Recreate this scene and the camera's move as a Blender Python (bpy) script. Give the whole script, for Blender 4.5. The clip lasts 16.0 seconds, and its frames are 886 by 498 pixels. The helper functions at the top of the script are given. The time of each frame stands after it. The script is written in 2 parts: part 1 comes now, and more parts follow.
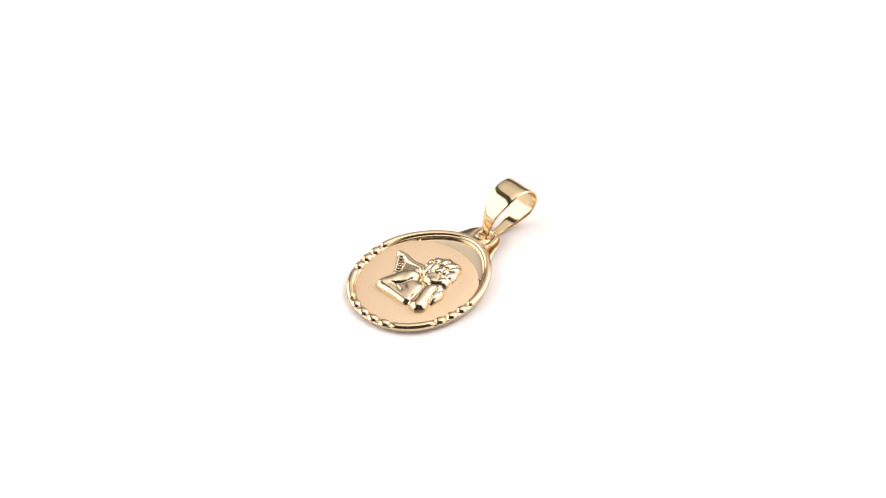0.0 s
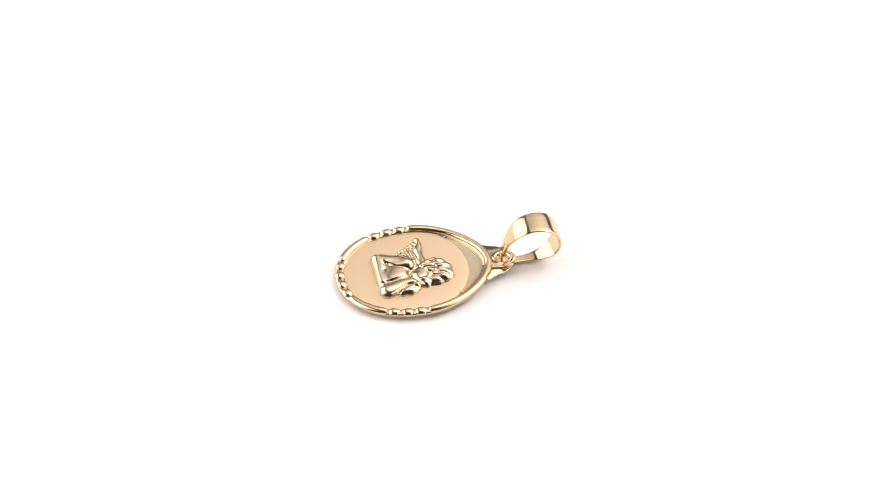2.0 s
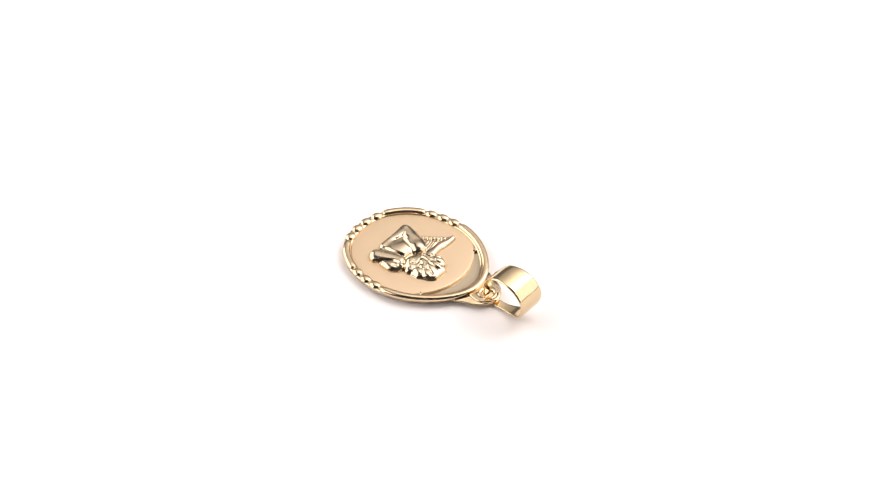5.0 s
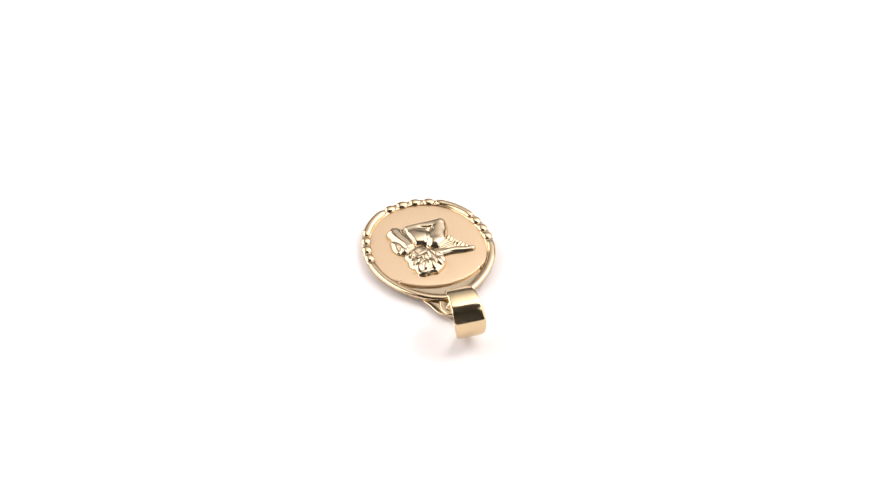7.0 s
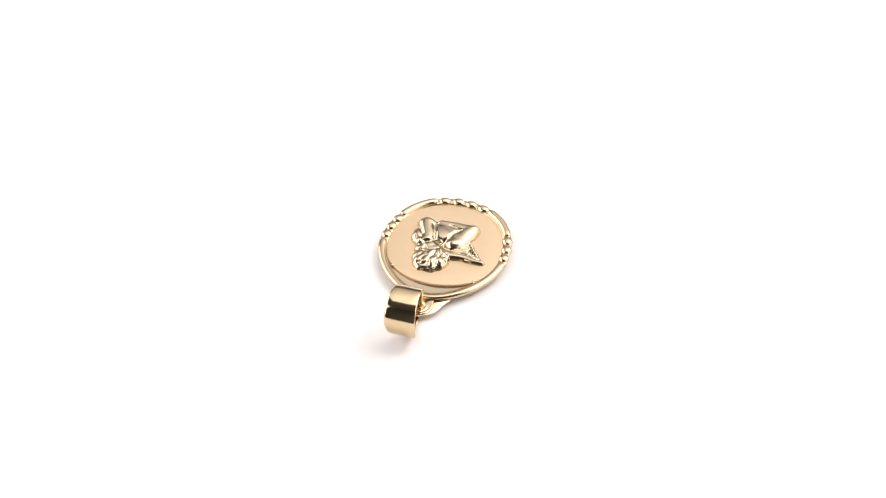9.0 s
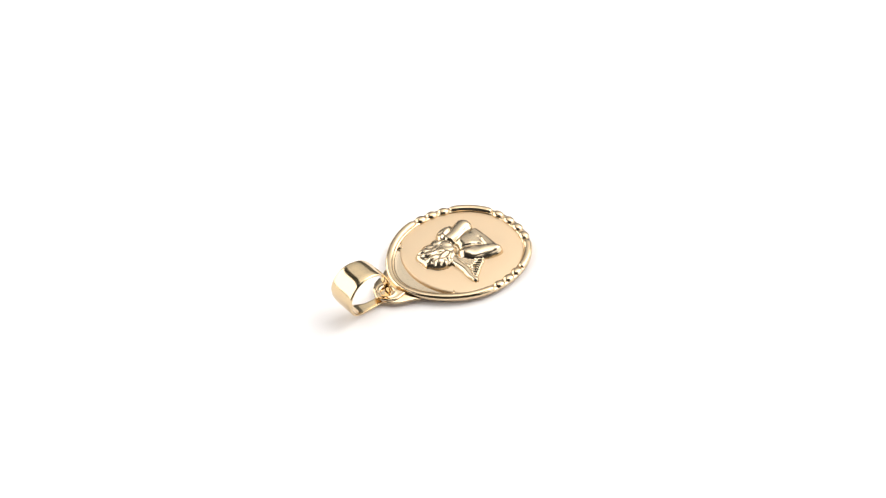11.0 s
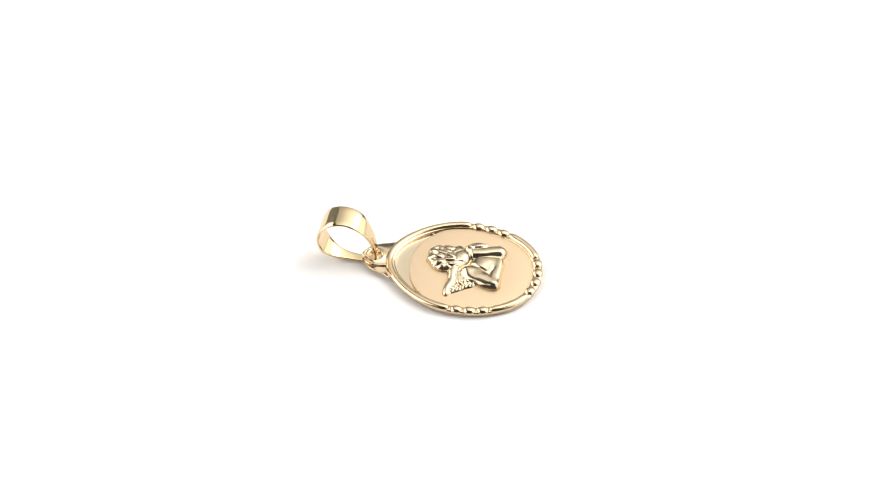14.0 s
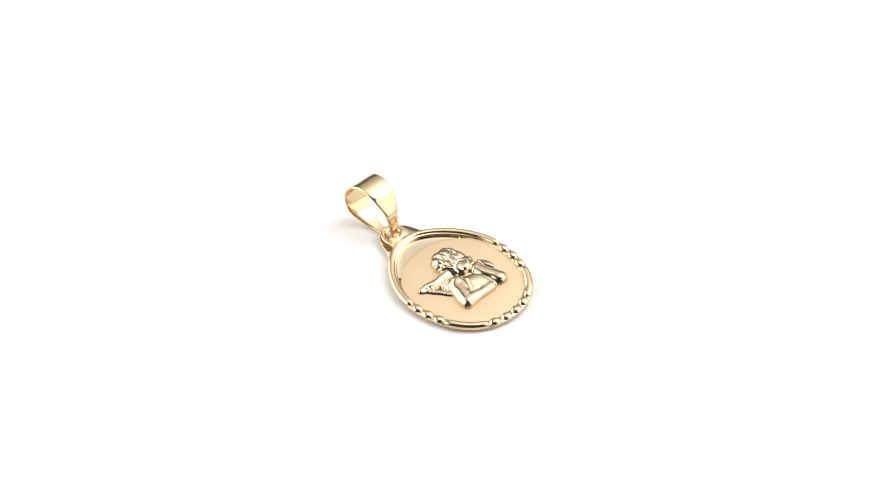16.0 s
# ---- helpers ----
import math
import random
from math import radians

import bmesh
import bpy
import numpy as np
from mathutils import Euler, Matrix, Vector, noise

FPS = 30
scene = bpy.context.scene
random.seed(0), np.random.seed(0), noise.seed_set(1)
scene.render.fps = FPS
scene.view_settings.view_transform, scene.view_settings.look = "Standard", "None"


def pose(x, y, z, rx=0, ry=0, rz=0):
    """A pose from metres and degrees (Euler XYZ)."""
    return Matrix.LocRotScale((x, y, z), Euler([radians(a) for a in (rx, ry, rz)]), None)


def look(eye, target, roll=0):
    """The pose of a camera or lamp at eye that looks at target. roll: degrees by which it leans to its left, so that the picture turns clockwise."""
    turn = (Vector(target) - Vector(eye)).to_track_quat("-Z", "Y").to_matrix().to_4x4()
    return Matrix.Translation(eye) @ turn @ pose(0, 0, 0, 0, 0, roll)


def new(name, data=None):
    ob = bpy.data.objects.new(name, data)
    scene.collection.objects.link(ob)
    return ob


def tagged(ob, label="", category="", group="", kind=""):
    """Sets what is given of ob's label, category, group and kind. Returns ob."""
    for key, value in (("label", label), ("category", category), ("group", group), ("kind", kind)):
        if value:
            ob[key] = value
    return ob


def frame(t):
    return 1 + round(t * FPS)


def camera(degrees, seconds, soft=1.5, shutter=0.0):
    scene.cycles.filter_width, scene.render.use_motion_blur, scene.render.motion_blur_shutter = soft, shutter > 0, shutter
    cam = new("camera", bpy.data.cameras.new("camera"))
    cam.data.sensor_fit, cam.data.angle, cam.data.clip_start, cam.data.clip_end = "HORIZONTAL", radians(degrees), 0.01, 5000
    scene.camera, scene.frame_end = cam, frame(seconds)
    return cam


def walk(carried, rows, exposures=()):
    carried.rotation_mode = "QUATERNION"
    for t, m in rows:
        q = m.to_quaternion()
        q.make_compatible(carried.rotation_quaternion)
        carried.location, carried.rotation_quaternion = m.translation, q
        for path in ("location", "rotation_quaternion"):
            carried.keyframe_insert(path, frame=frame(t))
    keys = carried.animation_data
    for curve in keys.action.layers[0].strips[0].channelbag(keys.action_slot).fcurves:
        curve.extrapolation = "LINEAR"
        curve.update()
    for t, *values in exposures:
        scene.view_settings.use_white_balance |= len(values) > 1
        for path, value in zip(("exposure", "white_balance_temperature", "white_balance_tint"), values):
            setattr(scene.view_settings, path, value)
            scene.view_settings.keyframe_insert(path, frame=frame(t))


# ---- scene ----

# A gold medal pendant turns on a white sheet before a still camera, between softboxes in a small studio.
MM = 0.001
REST = 0.58           # mm from the sheet up to the middle of the medal's rim
LEAN = 1.5            # degrees by which the bail lifts the medal's upper end
SPIN = -16.798        # degrees a second
START = -45.652       # degrees at the first moment
OFF = (0.182, -4.203)  # mm from the turning axis to the medal's origin, in the medal's own axes

# ---- camera ----
SIGHT = 0.54
TILT, FAR, AIM = radians(41.97), 419.5, (0.452, 2.566)
cam = camera(12.0, 16.0, soft=1.2)
EYE = (AIM[0] * MM, (AIM[1] - FAR * math.cos(TILT)) * MM, (SIGHT + FAR * math.sin(TILT)) * MM)
STAND = look(EYE, (AIM[0] * MM, AIM[1] * MM, SIGHT * MM))
walk(cam, [(0.0, STAND), (16.0, STAND)], exposures=[(0.0, -0.11, 6750, 14.5), (4.0, -0.11, 6750, 14.5), (9.0, -0.07, 6600, 12.5), (13.0, -0.05, 6500, 6.5), (16.0, -0.05, 6500, 6.5)])

# ---- light ----
world = bpy.data.worlds.new("studio")
scene.world = world
world.use_nodes = True
world.node_tree.nodes["Background"].inputs["Color"].default_value = (0.9, 0.93, 1.0, 1)
world.node_tree.nodes["Background"].inputs["Strength"].default_value = 0.02


def softbox(name, eye, target, wide, high, watts, colour, fade=None):
    """A panel lamp; fade = its cloth's brightness towards the +x side, the -x side, the bottom and the top."""
    data = bpy.data.lights.new(name, "AREA")
    data.shape, data.size, data.size_y = "RECTANGLE", wide, high
    data.energy, data.color = watts, colour
    if fade:
        data.use_nodes = True
        nt = data.node_tree
        place = nt.nodes.new("ShaderNodeNewGeometry")
        split = nt.nodes.new("ShaderNodeSeparateXYZ")
        nt.links.new(place.outputs["Parametric"], split.inputs[0])
        ends = []
        for axis, (low, top) in (("X", fade[:2]), ("Y", fade[2:])):
            run = nt.nodes.new("ShaderNodeMapRange")
            run.interpolation_type = "SMOOTHSTEP"
            run.inputs["To Min"].default_value, run.inputs["To Max"].default_value = low, top
            nt.links.new(split.outputs[axis], run.inputs["Value"])
            ends.append(run.outputs["Result"])
        both = nt.nodes.new("ShaderNodeMath")
        both.operation = "MULTIPLY"
        nt.links.new(ends[0], both.inputs[0])
        nt.links.new(ends[1], both.inputs[1])
        nt.links.new(both.outputs[0], nt.nodes["Emission"].inputs["Strength"])
    ob = new(name, data)
    ob.matrix_world = look(eye, target)
    return ob


softbox("softbox_back", (0.26, 0.427, 0.542), (0.26, -0.193, -0.388), 0.97, 0.95, 7.4, (1.0, 0.985, 0.965), (1.15, 0.28, 0.40, 2.1))
softbox("softbox_left", (-0.62, 0.22, 0.36), (0, 0.22, 0.05), 1.30, 0.75, 8.4, (1.0, 0.99, 0.98))
softbox("softbox_right", (0.62, 0.12, 0.36), (0, 0.12, 0.05), 1.10, 0.75, 4.4, (1.0, 0.99, 0.98))


# ---- materials ----
def material(name, colour, rough, metal, grain=0.0, scale=4000.0, vary=0.04, bump=0.0, smear=0.0):
    """Principled surface with a fine grain and broad, faint wear in colour and gloss."""
    m = bpy.data.materials.new(name)
    m.use_nodes = True
    nt = m.node_tree
    b = nt.nodes["Principled BSDF"]
    b.inputs["Metallic"].default_value = metal
    co = nt.nodes.new("ShaderNodeTexCoord")
    fine = nt.nodes.new("ShaderNodeTexNoise")
    fine.inputs["Scale"].default_value = scale
    fine.inputs["Detail"].default_value = 4
    wide = nt.nodes.new("ShaderNodeTexNoise")
    wide.inputs["Scale"].default_value = scale / 9
    wide.inputs["Detail"].default_value = 3
    for n in (fine, wide):
        nt.links.new(co.outputs["Object"], n.inputs["Vector"])
    mix = nt.nodes.new("ShaderNodeMix")
    mix.data_type = "RGBA"
    mix.inputs[6].default_value = (*[c * (1 - vary) for c in colour], 1)
    mix.inputs[7].default_value = (*[min(1, c * (1 + vary)) for c in colour], 1)
    nt.links.new(wide.outputs["Fac"], mix.inputs["Factor"])
    nt.links.new(mix.outputs[2], b.inputs["Base Color"])
    rr = nt.nodes.new("ShaderNodeMapRange")
    rr.inputs["To Min"].default_value = max(0.02, rough - smear)
    rr.inputs["To Max"].default_value = rough + smear
    nt.links.new(wide.outputs["Fac"], rr.inputs["Value"])
    nt.links.new(rr.outputs["Result"], b.inputs["Roughness"])
    if bump:
        bp = nt.nodes.new("ShaderNodeBump")
        bp.inputs["Strength"].default_value = grain
        bp.inputs["Distance"].default_value = bump
        nt.links.new(fine.outputs["Fac"], bp.inputs["Height"])
        nt.links.new(bp.outputs["Normal"], b.inputs["Normal"])
    return m


GOLD = material("polished_gold", (0.69, 0.53, 0.345), 0.14, 1.0, 0.10, 900.0, 0.02, 0.00003, 0.03)
RELIEF = material("cast_gold", (0.62, 0.50, 0.35), 0.17, 1.0, 0.15, 1600.0, 0.03, 0.00003, 0.05)
BRIGHT = material("bright_gold", (0.69, 0.565, 0.405), 0.15, 1.0, 0.05, 900.0, 0.02, 0.00002, 0.02)
SATIN = material("satin_gold", (0.745, 0.578, 0.395), 0.56, 1.0, 0.35, 6000.0, 0.045, 0.00001, 0.09)
BAIL = material("rolled_gold", (0.72, 0.56, 0.345), 0.12, 1.0, 0.08, 700.0, 0.02, 0.00003, 0.03)
PAPER = material("white_paper", (0.95, 0.92, 0.92), 0.8, 0.0, 0.15, 2500.0, 0.006, 0.00002)
WALLS = material("grey_wall_paint", (0.18, 0.18, 0.18), 0.8, 0.0, 0.2, 300.0, 0.06, 0.0003)
# unseen dark surface added behind the camera, so the gold reflects dark there
DARK_WALL = material("dark_unseen_wall", (0.10, 0.10, 0.10), 0.9, 0.0, 0.3, 400.0, 0.2, 0.0004)
TABLE = material("dark_table_top", (0.05, 0.05, 0.05), 0.9, 0.0, 0.3, 400.0, 0.2, 0.0004)


# ---- mesh helpers ----
def part(name, bm, mat, parent=None, label="", smooth=True):
    me = bpy.data.meshes.new(name)
    bmesh.ops.recalc_face_normals(bm, faces=bm.faces)
    bm.to_mesh(me)
    bm.free()
    me.materials.append(mat)
    if smooth:
        me.polygons.foreach_set("use_smooth", [True] * len(me.polygons))
    ob = new(name, me)
    ob.parent = parent
    if label:
        tagged(ob, label)
    return ob


def slab(x0, x1, y0, y1, z0, z1):
    bm = bmesh.new()
    bmesh.ops.create_cube(bm, size=1, matrix=Matrix.LocRotScale(
        ((x0 + x1) / 2, (y0 + y1) / 2, (z0 + z1) / 2), None, (x1 - x0, y1 - y0, z1 - z0)))
    return bm


def rings(loops, close=True, ends=True):
    """A skin over a list of equal closed loops of points in millimetres."""
    bm = bmesh.new()
    rows = [[bm.verts.new([c * MM for c in p]) for p in loop] for loop in loops]
    n = len(rows[0])
    pairs = list(zip(rows, rows[1:])) + ([(rows[-1], rows[0])] if close else [])
    for a, b in pairs:
        for i in range(n):
            bm.faces.new((a[i], a[(i + 1) % n], b[(i + 1) % n], b[i]))
    if ends and not close:
        bm.faces.new(rows[0][::-1])
        bm.faces.new(rows[-1])
    return bm


# ---- setting: sheet, and an unseen studio added for the gold's darker reflections ----
tagged(part("sheet", slab(-0.45, 0.45, -0.45, 0.50, -0.002, 0.0), PAPER, smooth=False),
       "smooth bright white sheet under the pendant", "sheet", kind="structure")
for nm, box, mat, txt in (
        ("floor", (-0.9, 0.9, -0.9, 0.9, -0.04, -0.002), TABLE, "unseen dark table top under the white sheet"),
        ("wall_north", (-0.9, 0.9, 0.90, 0.94, -0.04, 1.2), WALLS, "unseen plain grey studio wall"),
        ("wall_south", (-0.9, 0.9, -0.94, -0.90, -0.04, 1.2), DARK_WALL, "unseen dark wall behind the camera, for dark reflections"),
        ("wall_west", (-0.94, -0.9, -0.94, 0.94, -0.04, 1.2), WALLS, "unseen plain grey studio wall"),
        ("wall_east", (0.9, 0.94, -0.94, 0.94, -0.04, 1.2), WALLS, "unseen plain grey studio wall"),
        ("ceiling", (-0.94, 0.94, -0.94, 0.94, 1.2, 1.24), WALLS, "unseen plain grey studio ceiling")):
    tagged(part(nm, slab(*box), mat, smooth=False), txt, "room", kind="structure")

# ---- the pendant ----
pendant = tagged(new("pendant"), "shiny gold oval medal pendant with winged relief on white sheet", "pendant")
WIDE, MID, LOW, TOP, PINCH, FULL = 6.10, 1.60, 7.26, 7.40, 0.16, 0.93


def egg(a, grow=0.0):
    """A point of the medal's outline; a = 0 at the right, a quarter turn at the top."""
    def at(u):
        s, c = math.sin(u), math.cos(u)
        if s < 0:      # the lower half is a little squarer than an ellipse
            return Vector((WIDE * math.copysign(abs(c) ** FULL, c), MID - LOW * abs(s) ** FULL))
        return Vector((WIDE * c * (1 - PINCH * s * s), MID + TOP * s))
    p = at(a)
    if grow:
        d = at(a + 0.01) - at(a - 0.01)
        p = p + Vector((d.y, -d.x)).normalized() * grow
    return p


def egg_angle(x, y):
    s = (y - MID) / (TOP if y > MID else LOW)
    c = x / WIDE
    if s < 0:
        s, c = -abs(s) ** (1 / FULL), math.copysign(abs(c) ** (1 / FULL), c)
    return math.atan2(s, c)


def rim_section(a0, a1, steps, thin=0.0):
    """A rounded bar along the outline, nipped in at both ends."""
    loops = []
    for i in range(steps + 1):
        f = i / steps
        a = a0 + (a1 - a0) * f
        d = min(f, 1 - f) * abs(a1 - a0) * 6.2
        k = 0.62 + 0.38 * min(1, d / 0.55) ** 0.5
        if d < 0.02:
            k = 0.30
        p, o = egg(a), (egg(a, 0.1) - egg(a)).normalized()
        loop = []
        for j in range(20):
            u = 2 * math.pi * j / 20
            c, h = math.cos(u), math.sin(u)
            w = 0.44 * k * math.copysign(abs(c) ** 0.82, c) + 0.05
            z = 0.40 * k * h if h > 0 else 0.42 * h
            if h > 0:      # the bar grows flatter and finer towards the crescent
                fine = thin * math.sin(math.pi * f)
                z *= 1 - fine
                w = w * (1 - 0.6 * fine) + 0.30 * fine
            loop.append((p.x + o.x * w, p.y + o.y * w, z))
        loops.append(loop)
    return rings(loops, close=False)


def bead(x, y, turn):
    bm = bmesh.new()
    bmesh.ops.create_uvsphere(bm, u_segments=18, v_segments=12, radius=1.0)
    m = Matrix.Translation((x * MM, y * MM, 0.02 * MM)) @ Matrix.Rotation(turn, 4, "Z") @ Matrix.Diagonal((0.655 * MM, 0.53 * MM, 0.35 * MM, 1))
    bmesh.ops.transform(bm, matrix=m, verts=bm.verts)
    return bm


# medal body: flat polished plate with a rounded lower edge
N = 128
turns = [2 * math.pi * i / N for i in range(N)]
body = []
for g, z in ((-6.0, -0.40), (-0.2, -0.415), (0.22, -0.39), (0.38, -0.30), (0.38, -0.22), (0.32, -0.16), (-0.10, -0.14), (-0.42, -0.19), (-0.56, -0.225), (-0.75, -0.243), (-1.15, -0.250), (-1.6, -0.254), (-2.2, -0.257), (-6.0, -0.26)):
    if g < -5:
        body.append([(0.02 * math.cos(a), 1.8 + 0.02 * math.sin(a), z) for a in turns])
    else:
        body.append([(*egg(a, g), z) for a in turns])
part("medal_plate", rings(body, close=False), BRIGHT, pendant, "mirror-polished gold plate with crescent of bare polish")

# satin field: a disc over the plate that leaves a polished crescent at the top
DISC, DISC_Y = 6.31, 0.74


def field_point(a, grow):
    p = egg(a, -0.36)
    q = Vector((p.x, p.y - DISC_Y))
    limit = DISC
    if q.length > limit:
        q = q.normalized() * limit
    q = q * (1 + grow / q.length)
    return (q.x, q.y + DISC_Y)


field = [[(*field_point(a, g), z) for a in turns] for g, z in ((0.05, -0.30), (0.03, -0.06), (-0.05, -0.015), (-0.16, 0.0), (-2.0, 0.012), (-4.0, 0.02))]
field.append([(0.02 * math.cos(a), DISC_Y + 0.02 * math.sin(a), 0.02) for a in turns])
part("satin_field", rings(field, close=False), SATIN, pendant, "matt satin gold field behind the relief")

# rim in three bars between the groups of beads
SIDE = [(6.13, 1.30), (6.00, 0.0), (5.66, -1.27)]
FOOT = [(-2.0, -5.31), (-0.66, -5.54), (0.66, -5.54), (2.0, -5.31)]
r_hi, r_lo = egg_angle(6.1, 2.0), egg_angle(5.40, -1.85)
f_hi = egg_angle(2.62, -5.05)
part("rim", rim_section(r_hi, math.pi - r_hi, 110, 0.34), GOLD, pendant)
part("rim", rim_section(f_hi, r_lo, 44), GOLD, pendant)
part("rim", rim_section(-math.pi - r_lo, -math.pi - f_hi, 44), GOLD, pendant)
# low rail that carries the beads
rail = []
for a in turns:
    p, o = egg(a), (egg(a, 0.1) - egg(a)).normalized()
    loop = []
    for j in range(14):
        u = 2 * math.pi * j / 14
        w, h = 0.44 * math.cos(u), math.sin(u)
        loop.append((p.x + o.x * w, p.y + o.y * w, 0.14 * h if h > 0 else 0.40 * h))
    rail.append(loop)
part("rail", rings(rail), GOLD, pendant)
# small upright marks where the crescent ends
for side in (-1, 1):
    ends = []
    for f, r in ((0, 0.02), (0.1, 0.09), (0.9, 0.09), (1.0, 0.02)):
        x, y = side * (3.98 + 0.42 * f), 5.35 + 0.40 * f
        ends.append([(x + r * math.cos(u) * 0.7, y - side * r * math.cos(u) * 0.7, -0.06 + r * 1.3 * math.sin(u)) for u in [k * math.pi / 5 for k in range(10)]])
    part("ridge", rings(ends, close=False), GOLD, pendant)
for x, y in SIDE + [(-x, y) for x, y in SIDE] + FOOT:
    a = egg_angle(x, y)
    d = egg(a + 0.01) - egg(a - 0.01)
    p = egg(a)
    part("bead", bead(p.x, p.y, math.atan2(d.y, d.x)), GOLD, pendant)


# ---- the winged relief, one plain modelled skin ----
STEP = 0.04
mesh_x, mesh_y = np.meshgrid(np.arange(-5.2, 4.6, STEP), np.arange(-3.2, 6.4, STEP))
# a slow waver keeps limbs and edges from running straight
gx = mesh_x + 0.06 * np.sin(1.9 * mesh_y + 0.7) + 0.04 * np.sin(3.7 * mesh_x + 2.3 * mesh_y)
gy = mesh_y + 0.06 * np.sin(2.2 * mesh_x + 0.4) + 0.04 * np.sin(3.1 * mesh_y - 2.6 * mesh_x)
H = np.full(gx.shape, -1.0)


def blend(a, b, k):
    h = np.clip(0.5 + 0.5 * (a - b) / k, 0, 1)
    return b + (a - b) * h + k * h * (1 - h)


def along(x0, y0, x1, y1):
    dx, dy = x1 - x0, y1 - y0
    t = np.clip(((gx - x0) * dx + (gy - y0) * dy) / (dx * dx + dy * dy), 0, 1)
    return t, np.hypot(gx - x0 - t * dx, gy - y0 - t * dy)


def oval(x, y, a, b, turn):
    c, s = math.cos(radians(turn)), math.sin(radians(turn))
    return np.hypot(((gx - x) * c + (gy - y) * s) / a, (-(gx - x) * s + (gy - y) * c) / b)


def cap(r, p):
    """Height of a rounded form over its half-width: p = 0.5 is half round, less is flatter on top."""
    return np.where(r < 1, np.clip(1 - r * r, 0, 1) ** p, 1.5 * (1 - r))


def limb(x0, y0, x1, y1, r0, r1, h0, h1, k=0.08, p=0.5):
    """Joins a tapering limb to the relief."""
    global H
    t, d = along(x0, y0, x1, y1)
    H = blend((h0 + (h1 - h0) * t) * cap(d / (r0 + (r1 - r0) * t), p), H, k)


def knob(x, y, a, b, turn, high, k=0.08, p=0.5):
    global H
    H = blend(high * cap(oval(x, y, a, b, turn), p), H, k)


def fold(points, wide, deep):
    """Cuts a crease along a line that fades at both ends."""
    global H
    d = np.full(gx.shape, 9.0)
    for (x0, y0), (x1, y1) in zip(points, points[1:]):
        d = np.minimum(d, along(x0, y0, x1, y1)[1])
    H = np.where(H > 0, np.maximum(H - deep * np.exp(-2 * (d / wide) ** 2), 0.04), H)


def lump(x, y, a, b, turn, high, p=0.6):
    """Lays a curl or a swelling on what is there."""
    global H
    H = H + np.where(H > 0.05, high * np.clip(1 - oval(x, y, a, b, turn) ** 2, 0, 1) ** p, 0)


def soften(times):
    for _ in range(times):
        H[1:-1, 1:-1] = (H[1:-1, 1:-1] * 2 + (H[:-2, 1:-1] + H[2:, 1:-1] + H[1:-1, :-2] + H[1:-1, 2:]) * 0.5) / 4


# chest and back
limb(-0.70, 0.15, 1.00, -0.35, 1.35, 1.42, 0.76, 0.76, 0.20, 0.52)
limb(-1.30, -1.15, 1.40, -1.30, 1.00, 0.76, 0.74, 0.64, 0.20, 0.48)
# upper arm with the round shoulder, folded forearm along the foot, second forearm up to the chin
limb(-0.90, 0.80, -1.98, -1.45, 1.10, 0.84, 0.82, 0.82, 0.16, 0.55)
knob(-0.80, 0.95, 1.05, 0.95, 60, 0.93, 0.20, 0.75)
limb(-2.02, -1.70, 1.42, -1.72, 0.64, 0.44, 0.78, 0.58, 0.22, 0.55)
knob(-2.08, -1.58, 0.72, 0.68, 20, 0.82, 0.16, 0.50)
soften(10)
limb(2.62, -1.34, 2.00, 1.00, 0.90, 0.76, 0.82, 0.76, 0.10, 0.55)
soften(5)
lump(0.60, 0.20, 0.95, 0.85, 20, 0.07, 1.0)
lump(-1.55, -0.75, 1.15, 0.62, 64, 0.06, 1.0)
fold([(-0.60, -1.02), (1.25, -1.28)], 0.50, 0.08)
fold([(1.45, -1.30), (1.30, 0.60)], 0.45, 0.05)
fold([(0.16, 1.35), (0.10, 0.85), (-0.30, 0.15), (-0.58, -0.60), (-1.02, -1.10)], 0.22, 0.15)
fold([(0.10, -1.22), (-0.60, -1.20), (-1.40, -1.22)], 0.20, 0.10)
fold([(1.66, -2.1), (1.70, -1.2), (1.56, -0.2), (1.34, 0.75)], 0.22, 0.20)
fold([(1.52, -1.45), (1.46, -0.20), (1.30, 0.70)], 0.11, 0.15)
fold([(-0.05, 0.55), (-0.45, -0.30), (-0.64, -0.80), (-1.05, -1.12), (-0.15, -1.24)], 0.10, 0.13)
# hand: the back of the hand turned out, fingers tucked under the chin
knob(3.06, 0.74, 1.10, 0.66, 102, 0.64, 0.08, 0.55)
knob(2.46, 1.46, 0.66, 0.52, 30, 0.74, 0.12, 0.55)
soften(3)
fold([(2.30, 1.55), (2.58, 0.70), (3.10, -0.30)], 0.17, 0.20)
fold([(2.72, 1.75), (3.10, 1.10)], 0.12, 0.08)
# head
round_head = np.arctan2(gy - 3.48, gx - 0.83)
ragged = 1 + 0.018 * np.sin(7 * round_head + 0.6) + 0.012 * np.sin(11 * round_head)
H = blend((0.82 - 0.10 * np.clip(gx - 0.3, 0, 2.5)) * cap(oval(0.83, 3.48, 2.10, 1.88, 86) / ragged, 0.42), H, 0.10)
limb(1.30, 1.98, 2.12, 2.55, 0.76, 0.66, 0.72, 0.56, 0.14, 0.60)
soften(4)
fold([(-0.80, 2.30), (-0.25, 1.80), (0.55, 1.30), (1.40, 1.24), (1.95, 1.50)], 0.24, 0.17)
lump(1.10, 2.10, 0.92, 0.66, 14, 0.07, 1.0)
lump(1.98, 2.42, 0.50, 0.24, 64, 0.09, 1.0)
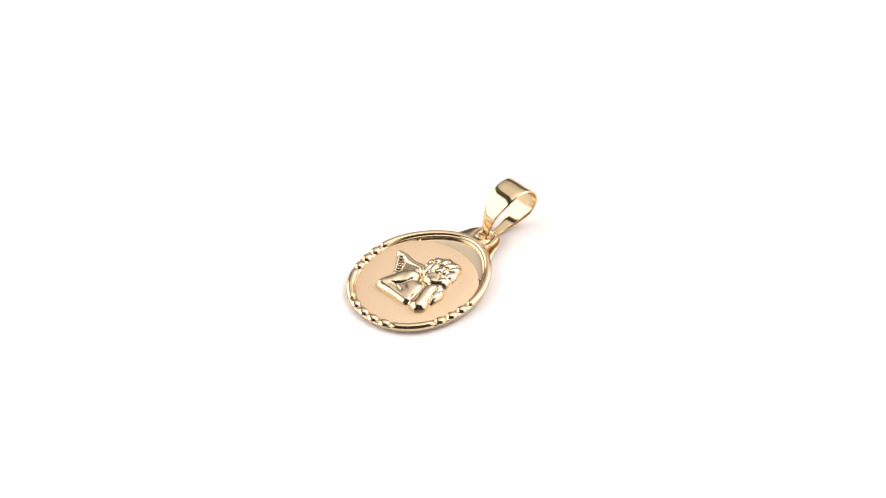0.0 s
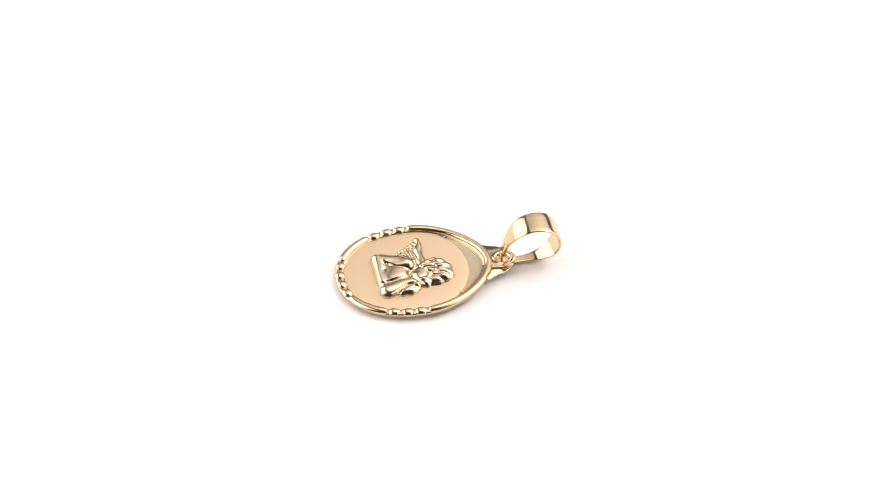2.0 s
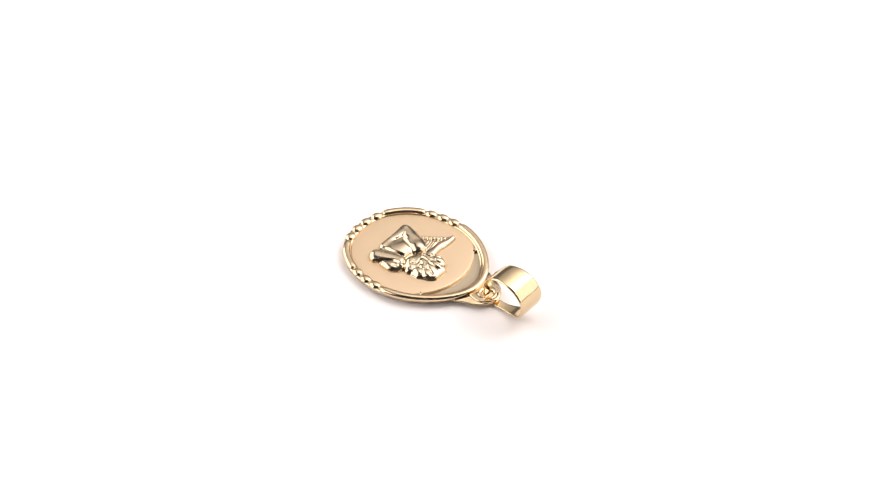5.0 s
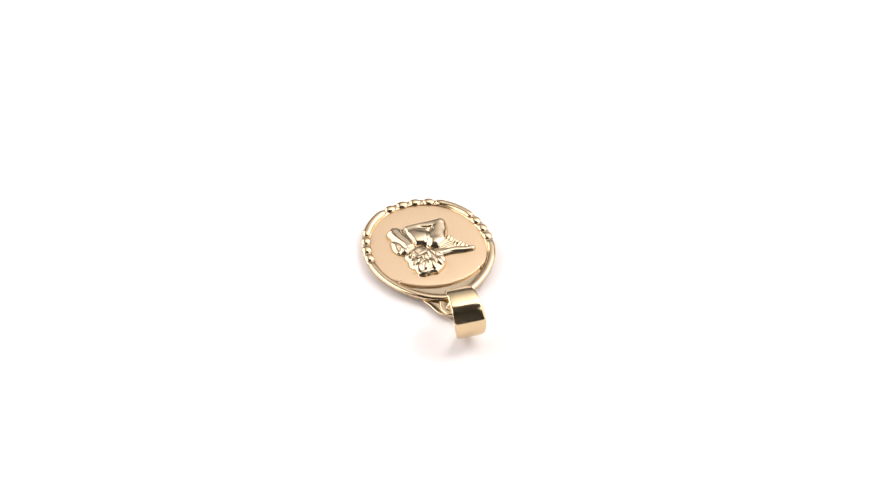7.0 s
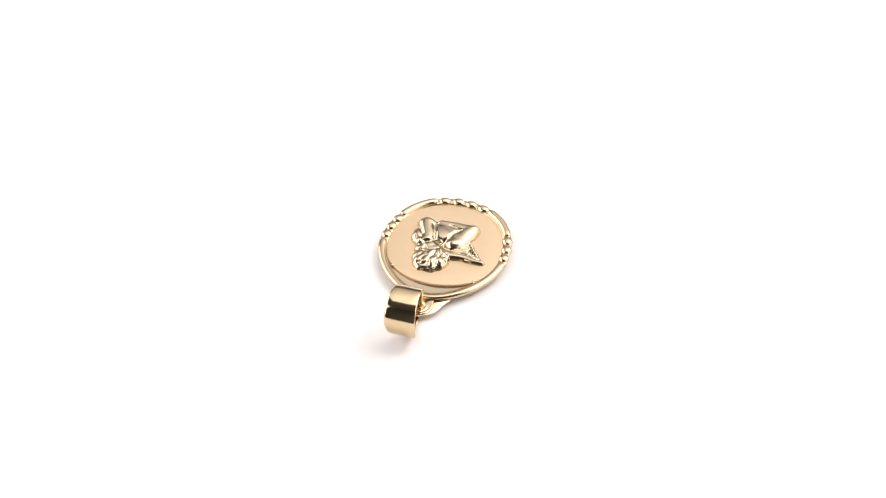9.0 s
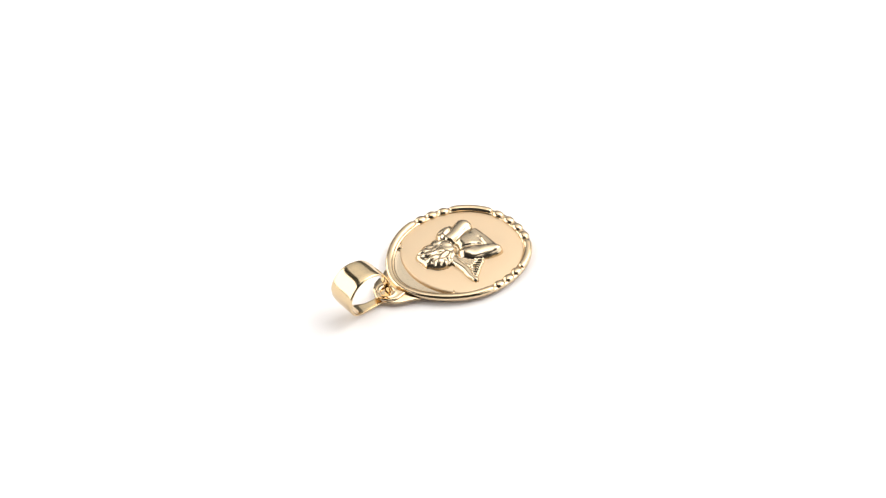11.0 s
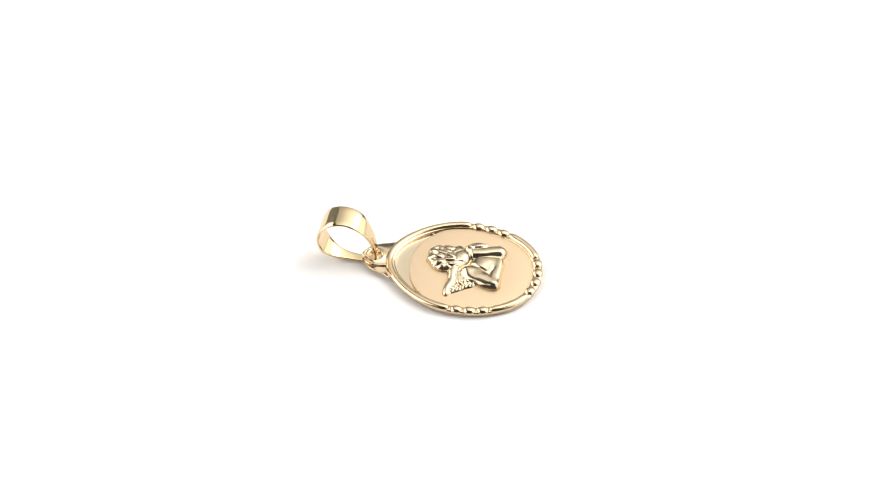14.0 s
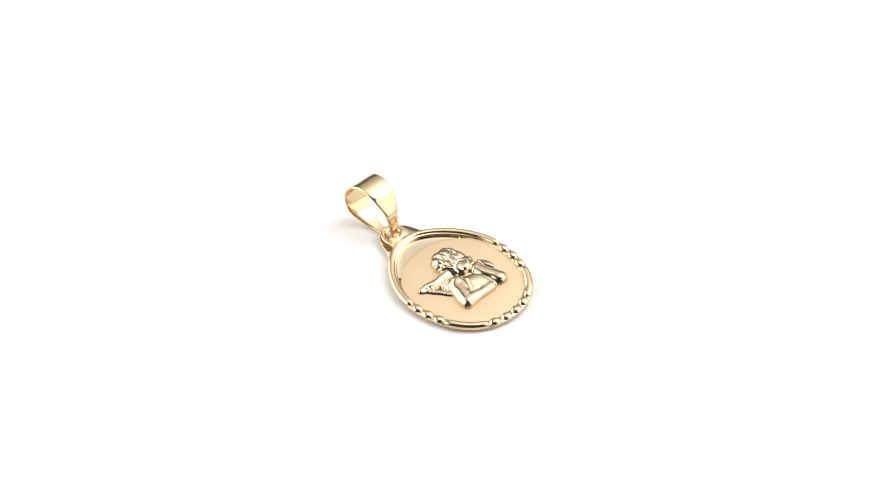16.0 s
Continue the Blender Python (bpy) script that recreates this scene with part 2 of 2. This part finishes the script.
fold([(0.22, 1.75), (0.20, 2.30), (0.66, 2.74), (1.35, 2.74), (1.70, 2.30)], 0.18, 0.09)
fold([(1.25, 3.08), (1.65, 3.10), (2.05, 2.88)], 0.15, 0.09)
# locks swept back from the brow, then round curls over the crown
for x, y, a, b, turn, high in (
        (0.90, 3.24, 0.66, 0.28, 62, 0.14), (0.30, 3.10, 0.72, 0.26, 104, 0.15), (-0.26, 2.86, 0.70, 0.26, 126, 0.16),
        (-0.74, 3.12, 0.50, 0.24, 140, 0.15), (1.55, 3.58, 0.52, 0.28, 84, 0.13), (2.18, 3.40, 0.56, 0.32, 80, 0.13),
        (1.20, 4.30, 0.74, 0.44, 84, 0.24), (0.46, 4.50, 0.74, 0.42, 100, 0.24), (-0.24, 4.18, 0.66, 0.38, 120, 0.24),
        (1.92, 4.36, 0.62, 0.42, 62, 0.22), (-0.76, 3.74, 0.46, 0.30, 138, 0.18)):
    lump(x, y, a, b, turn, high, 0.9)
for line in ([(0.82, 4.95), (0.86, 4.05), (0.62, 3.66)], [(0.08, 4.85), (0.14, 4.05), (0.00, 3.75)], [(1.56, 4.85), (1.56, 4.05), (1.22, 3.84)],
             [(0.58, 3.55), (0.52, 2.80)], [(0.02, 3.45), (-0.02, 2.75)], [(-0.50, 3.35), (-0.62, 2.75)]):
    fold(line, 0.12, 0.11)
soften(3)
# the edges stand steep over the field
bust = np.where(H > 0, 0.82 * H + 0.17 * (1 - np.exp(-np.clip(H, 0, 9) / 0.09)), H)
# wing: a thin sheet under a broad smooth leading edge, inner feathers, a comb of rounded feather tips
H = np.full(gx.shape, -1.0)
limb(-0.9, 2.0, -3.95, 2.50, 0.80, 0.36, 0.22, 0.24, 0.03, 0.25)
limb(-1.2, 1.1, -2.4, 1.1, 0.75, 0.45, 0.20, 0.18, 0.03, 0.25)
limb(-3.80, 2.22, -2.25, 0.38, 0.24, 0.24, 0.24, 0.22, 0.03, 0.3)
for i in range(5):
    f = i / 4
    limb(-0.95 - 0.25 * f, 2.20 - 0.80 * f, -2.50 + 0.50 * f, 2.02 - 0.95 * f, 0.16, 0.19, 0.44, 0.40, 0.02)
for i in range(8):
    f = i / 7
    x, y = -3.86 + 1.62 * f, 2.06 - 1.92 * f
    limb(x + 0.60, y + 0.64, x + 0.10, y + 0.12, 0.11, 0.15, 0.30, 0.42, 0.01, 0.6)
limb(-0.7, 2.55, -4.14, 2.72, 0.56, 0.36, 0.56, 0.42, 0.05, 0.50)
soften(3)
H = blend(bust, H, 0.05)
soften(1)
H = np.where(H > 0, H, np.maximum(H, -0.12))
keep = H > -0.11
index = -np.ones(H.shape, int)
index[keep] = np.arange(keep.sum())
pts = np.stack([mesh_x[keep], mesh_y[keep], H[keep] * 0.86], 1) * MM
q = np.stack([index[:-1, :-1], index[:-1, 1:], index[1:, 1:], index[1:, :-1]], -1).reshape(-1, 4)
q = q[(q >= 0).all(1)]
me = bpy.data.meshes.new("winged_relief")
me.from_pydata(pts.tolist(), [], q.tolist())
me.polygons.foreach_set("use_smooth", [True] * len(me.polygons))
me.materials.append(RELIEF)
relief = new("winged_relief", me)
relief.parent = pendant
tagged(relief, "polished raised gold relief of winged bust")

# ---- hanging lug with its eyelet ----
EYELET = (0.0, 10.62)


def smooth_loop(points, per):
    out, n = [], len(points)
    for i in range(n):
        p = [Vector(points[(i + k) % n]) for k in (-1, 0, 1, 2)]
        for j in range(per):
            t = j / per
            out.append(0.5 * (2 * p[1] + (p[2] - p[0]) * t + (2 * p[0] - 5 * p[1] + 4 * p[2] - p[3]) * t * t
                              + (3 * p[1] - p[0] - 3 * p[2] + p[3]) * t ** 3))
    return out


tab_half = [(0.85, 11.62), (1.50, 11.12), (1.95, 10.45), (2.18, 9.80), (2.42, 9.20), (2.72, 8.55), (2.0, 8.30)]
tab_line = smooth_loop([(0.0, 11.78)] + tab_half + [(0.0, 8.6)] + [(-x, y) for x, y in tab_half[::-1]], 5)
half = [(0.85, 11.58), (1.32, 11.0), (1.45, 10.3), (1.34, 9.65), (1.28, 9.1), (1.30, 8.75), (0.80, 8.60)]
outline = smooth_loop([(0.0, 11.95)] + half + [(0.0, 8.6)] + [(-x, y) for x, y in half[::-1]], 5)


def lug_loop(inset, z):
    out = []
    for p in outline:
        d = Vector((p.x - EYELET[0], p.y - EYELET[1]))
        d = d * (1 - inset / d.length)
        out.append((EYELET[0] + d.x, EYELET[1] + d.y, z))
    return out


def hole_loop(r, z):
    out = []
    for p in outline:
        a = math.atan2(p.y - EYELET[1], p.x - EYELET[0])
        out.append((EYELET[0] + r * math.cos(a), EYELET[1] + r * math.sin(a), z))
    return out


lug = [lug_loop(0.08, -0.40), lug_loop(0.0, -0.36), lug_loop(0.0, -0.12), lug_loop(0.06, -0.04), lug_loop(0.16, -0.02), lug_loop(0.30, -0.02),
       hole_loop(1.00, -0.03), hole_loop(0.90, 0.04), hole_loop(0.76, 0.06), hole_loop(0.60, -0.08), hole_loop(0.58, -0.36), hole_loop(0.66, -0.40)]
tab = [[(p.x * k, 10.0 + (p.y - 10.0) * k, z) for p in tab_line] for k, z in ((0.30, -0.42), (0.96, -0.42), (1.0, -0.36), (1.0, -0.27), (0.97, -0.22), (0.30, -0.21))]
part("tab", rings(tab, close=False), GOLD, pendant, "thin rounded gold tab under the eyelet")
part("lug", rings(lug), GOLD, pendant, "flat gold hanging lug with round eyelet")

# ---- bail: a tapering strip bent into a loop through the eyelet ----
SPINE = [(10.52, -0.15, 0.38), (10.60, 0.60, 0.50), (11.15, 2.35, 0.84), (12.30, 3.90, 1.34), (13.8, 4.42, 1.45), (15.25, 4.02, 1.55),
         (16.10, 2.85, 1.58), (16.12, 1.60, 1.52), (15.55, 0.45, 1.32), (14.4, -0.35, 0.84), (13.1, -0.66, 0.52), (11.9, -0.70, 0.47), (10.95, -0.58, 0.42)]


spine = smooth_loop(SPINE, 14)
loops = []
for i, p in enumerate(spine):
    d = spine[(i + 1) % len(spine)] - spine[i - 1]
    o = Vector((-d.y, d.x)).normalized()      # outward in the plane of the loop
    if o.dot(Vector((p.x - 13.6, p.y - 2.2))) < 0:
        o = -o
    w, loop = p.z, []
    for u, h in ((-1, 0.0), (-0.96, 0.09), (-0.86, 0.13), (-0.5, 0.15), (0, 0.16), (0.5, 0.15), (0.86, 0.13), (0.96, 0.09),
                 (1, 0.0), (0.96, -0.09), (0.86, -0.11), (0.5, -0.11), (0, -0.11), (-0.5, -0.11), (-0.86, -0.11), (-0.96, -0.09)):
        h += 0.03 * (w / 1.5) ** 2 * u * u      # the strip's edges flare a little
        y, z = p.x + o.x * h, p.y + o.y * h
        z *= 0.94 if z > 0 else 1
        loop.append((u * w + 0.075 * z, y, z))      # the loop leans a little to one side
    loops.append(loop)
part("bail", rings(loops), BAIL, pendant, "smooth tapered gold bail loop, open through the side")


# ---- what moves ----
def motions():
    rows = []
    for i in range(65):
        t = i * 0.25
        a = START + SPIN * t
        c, s = math.cos(radians(a)), math.sin(radians(a))
        rows.append((t, pose((c * OFF[0] - s * OFF[1]) * MM, (s * OFF[0] + c * OFF[1]) * MM, REST * MM) @ pose(0, 0, 0, 0, 0, a) @ pose(0, 0, 0, LEAN, -0.6)))
    walk(pendant, rows)


motions()
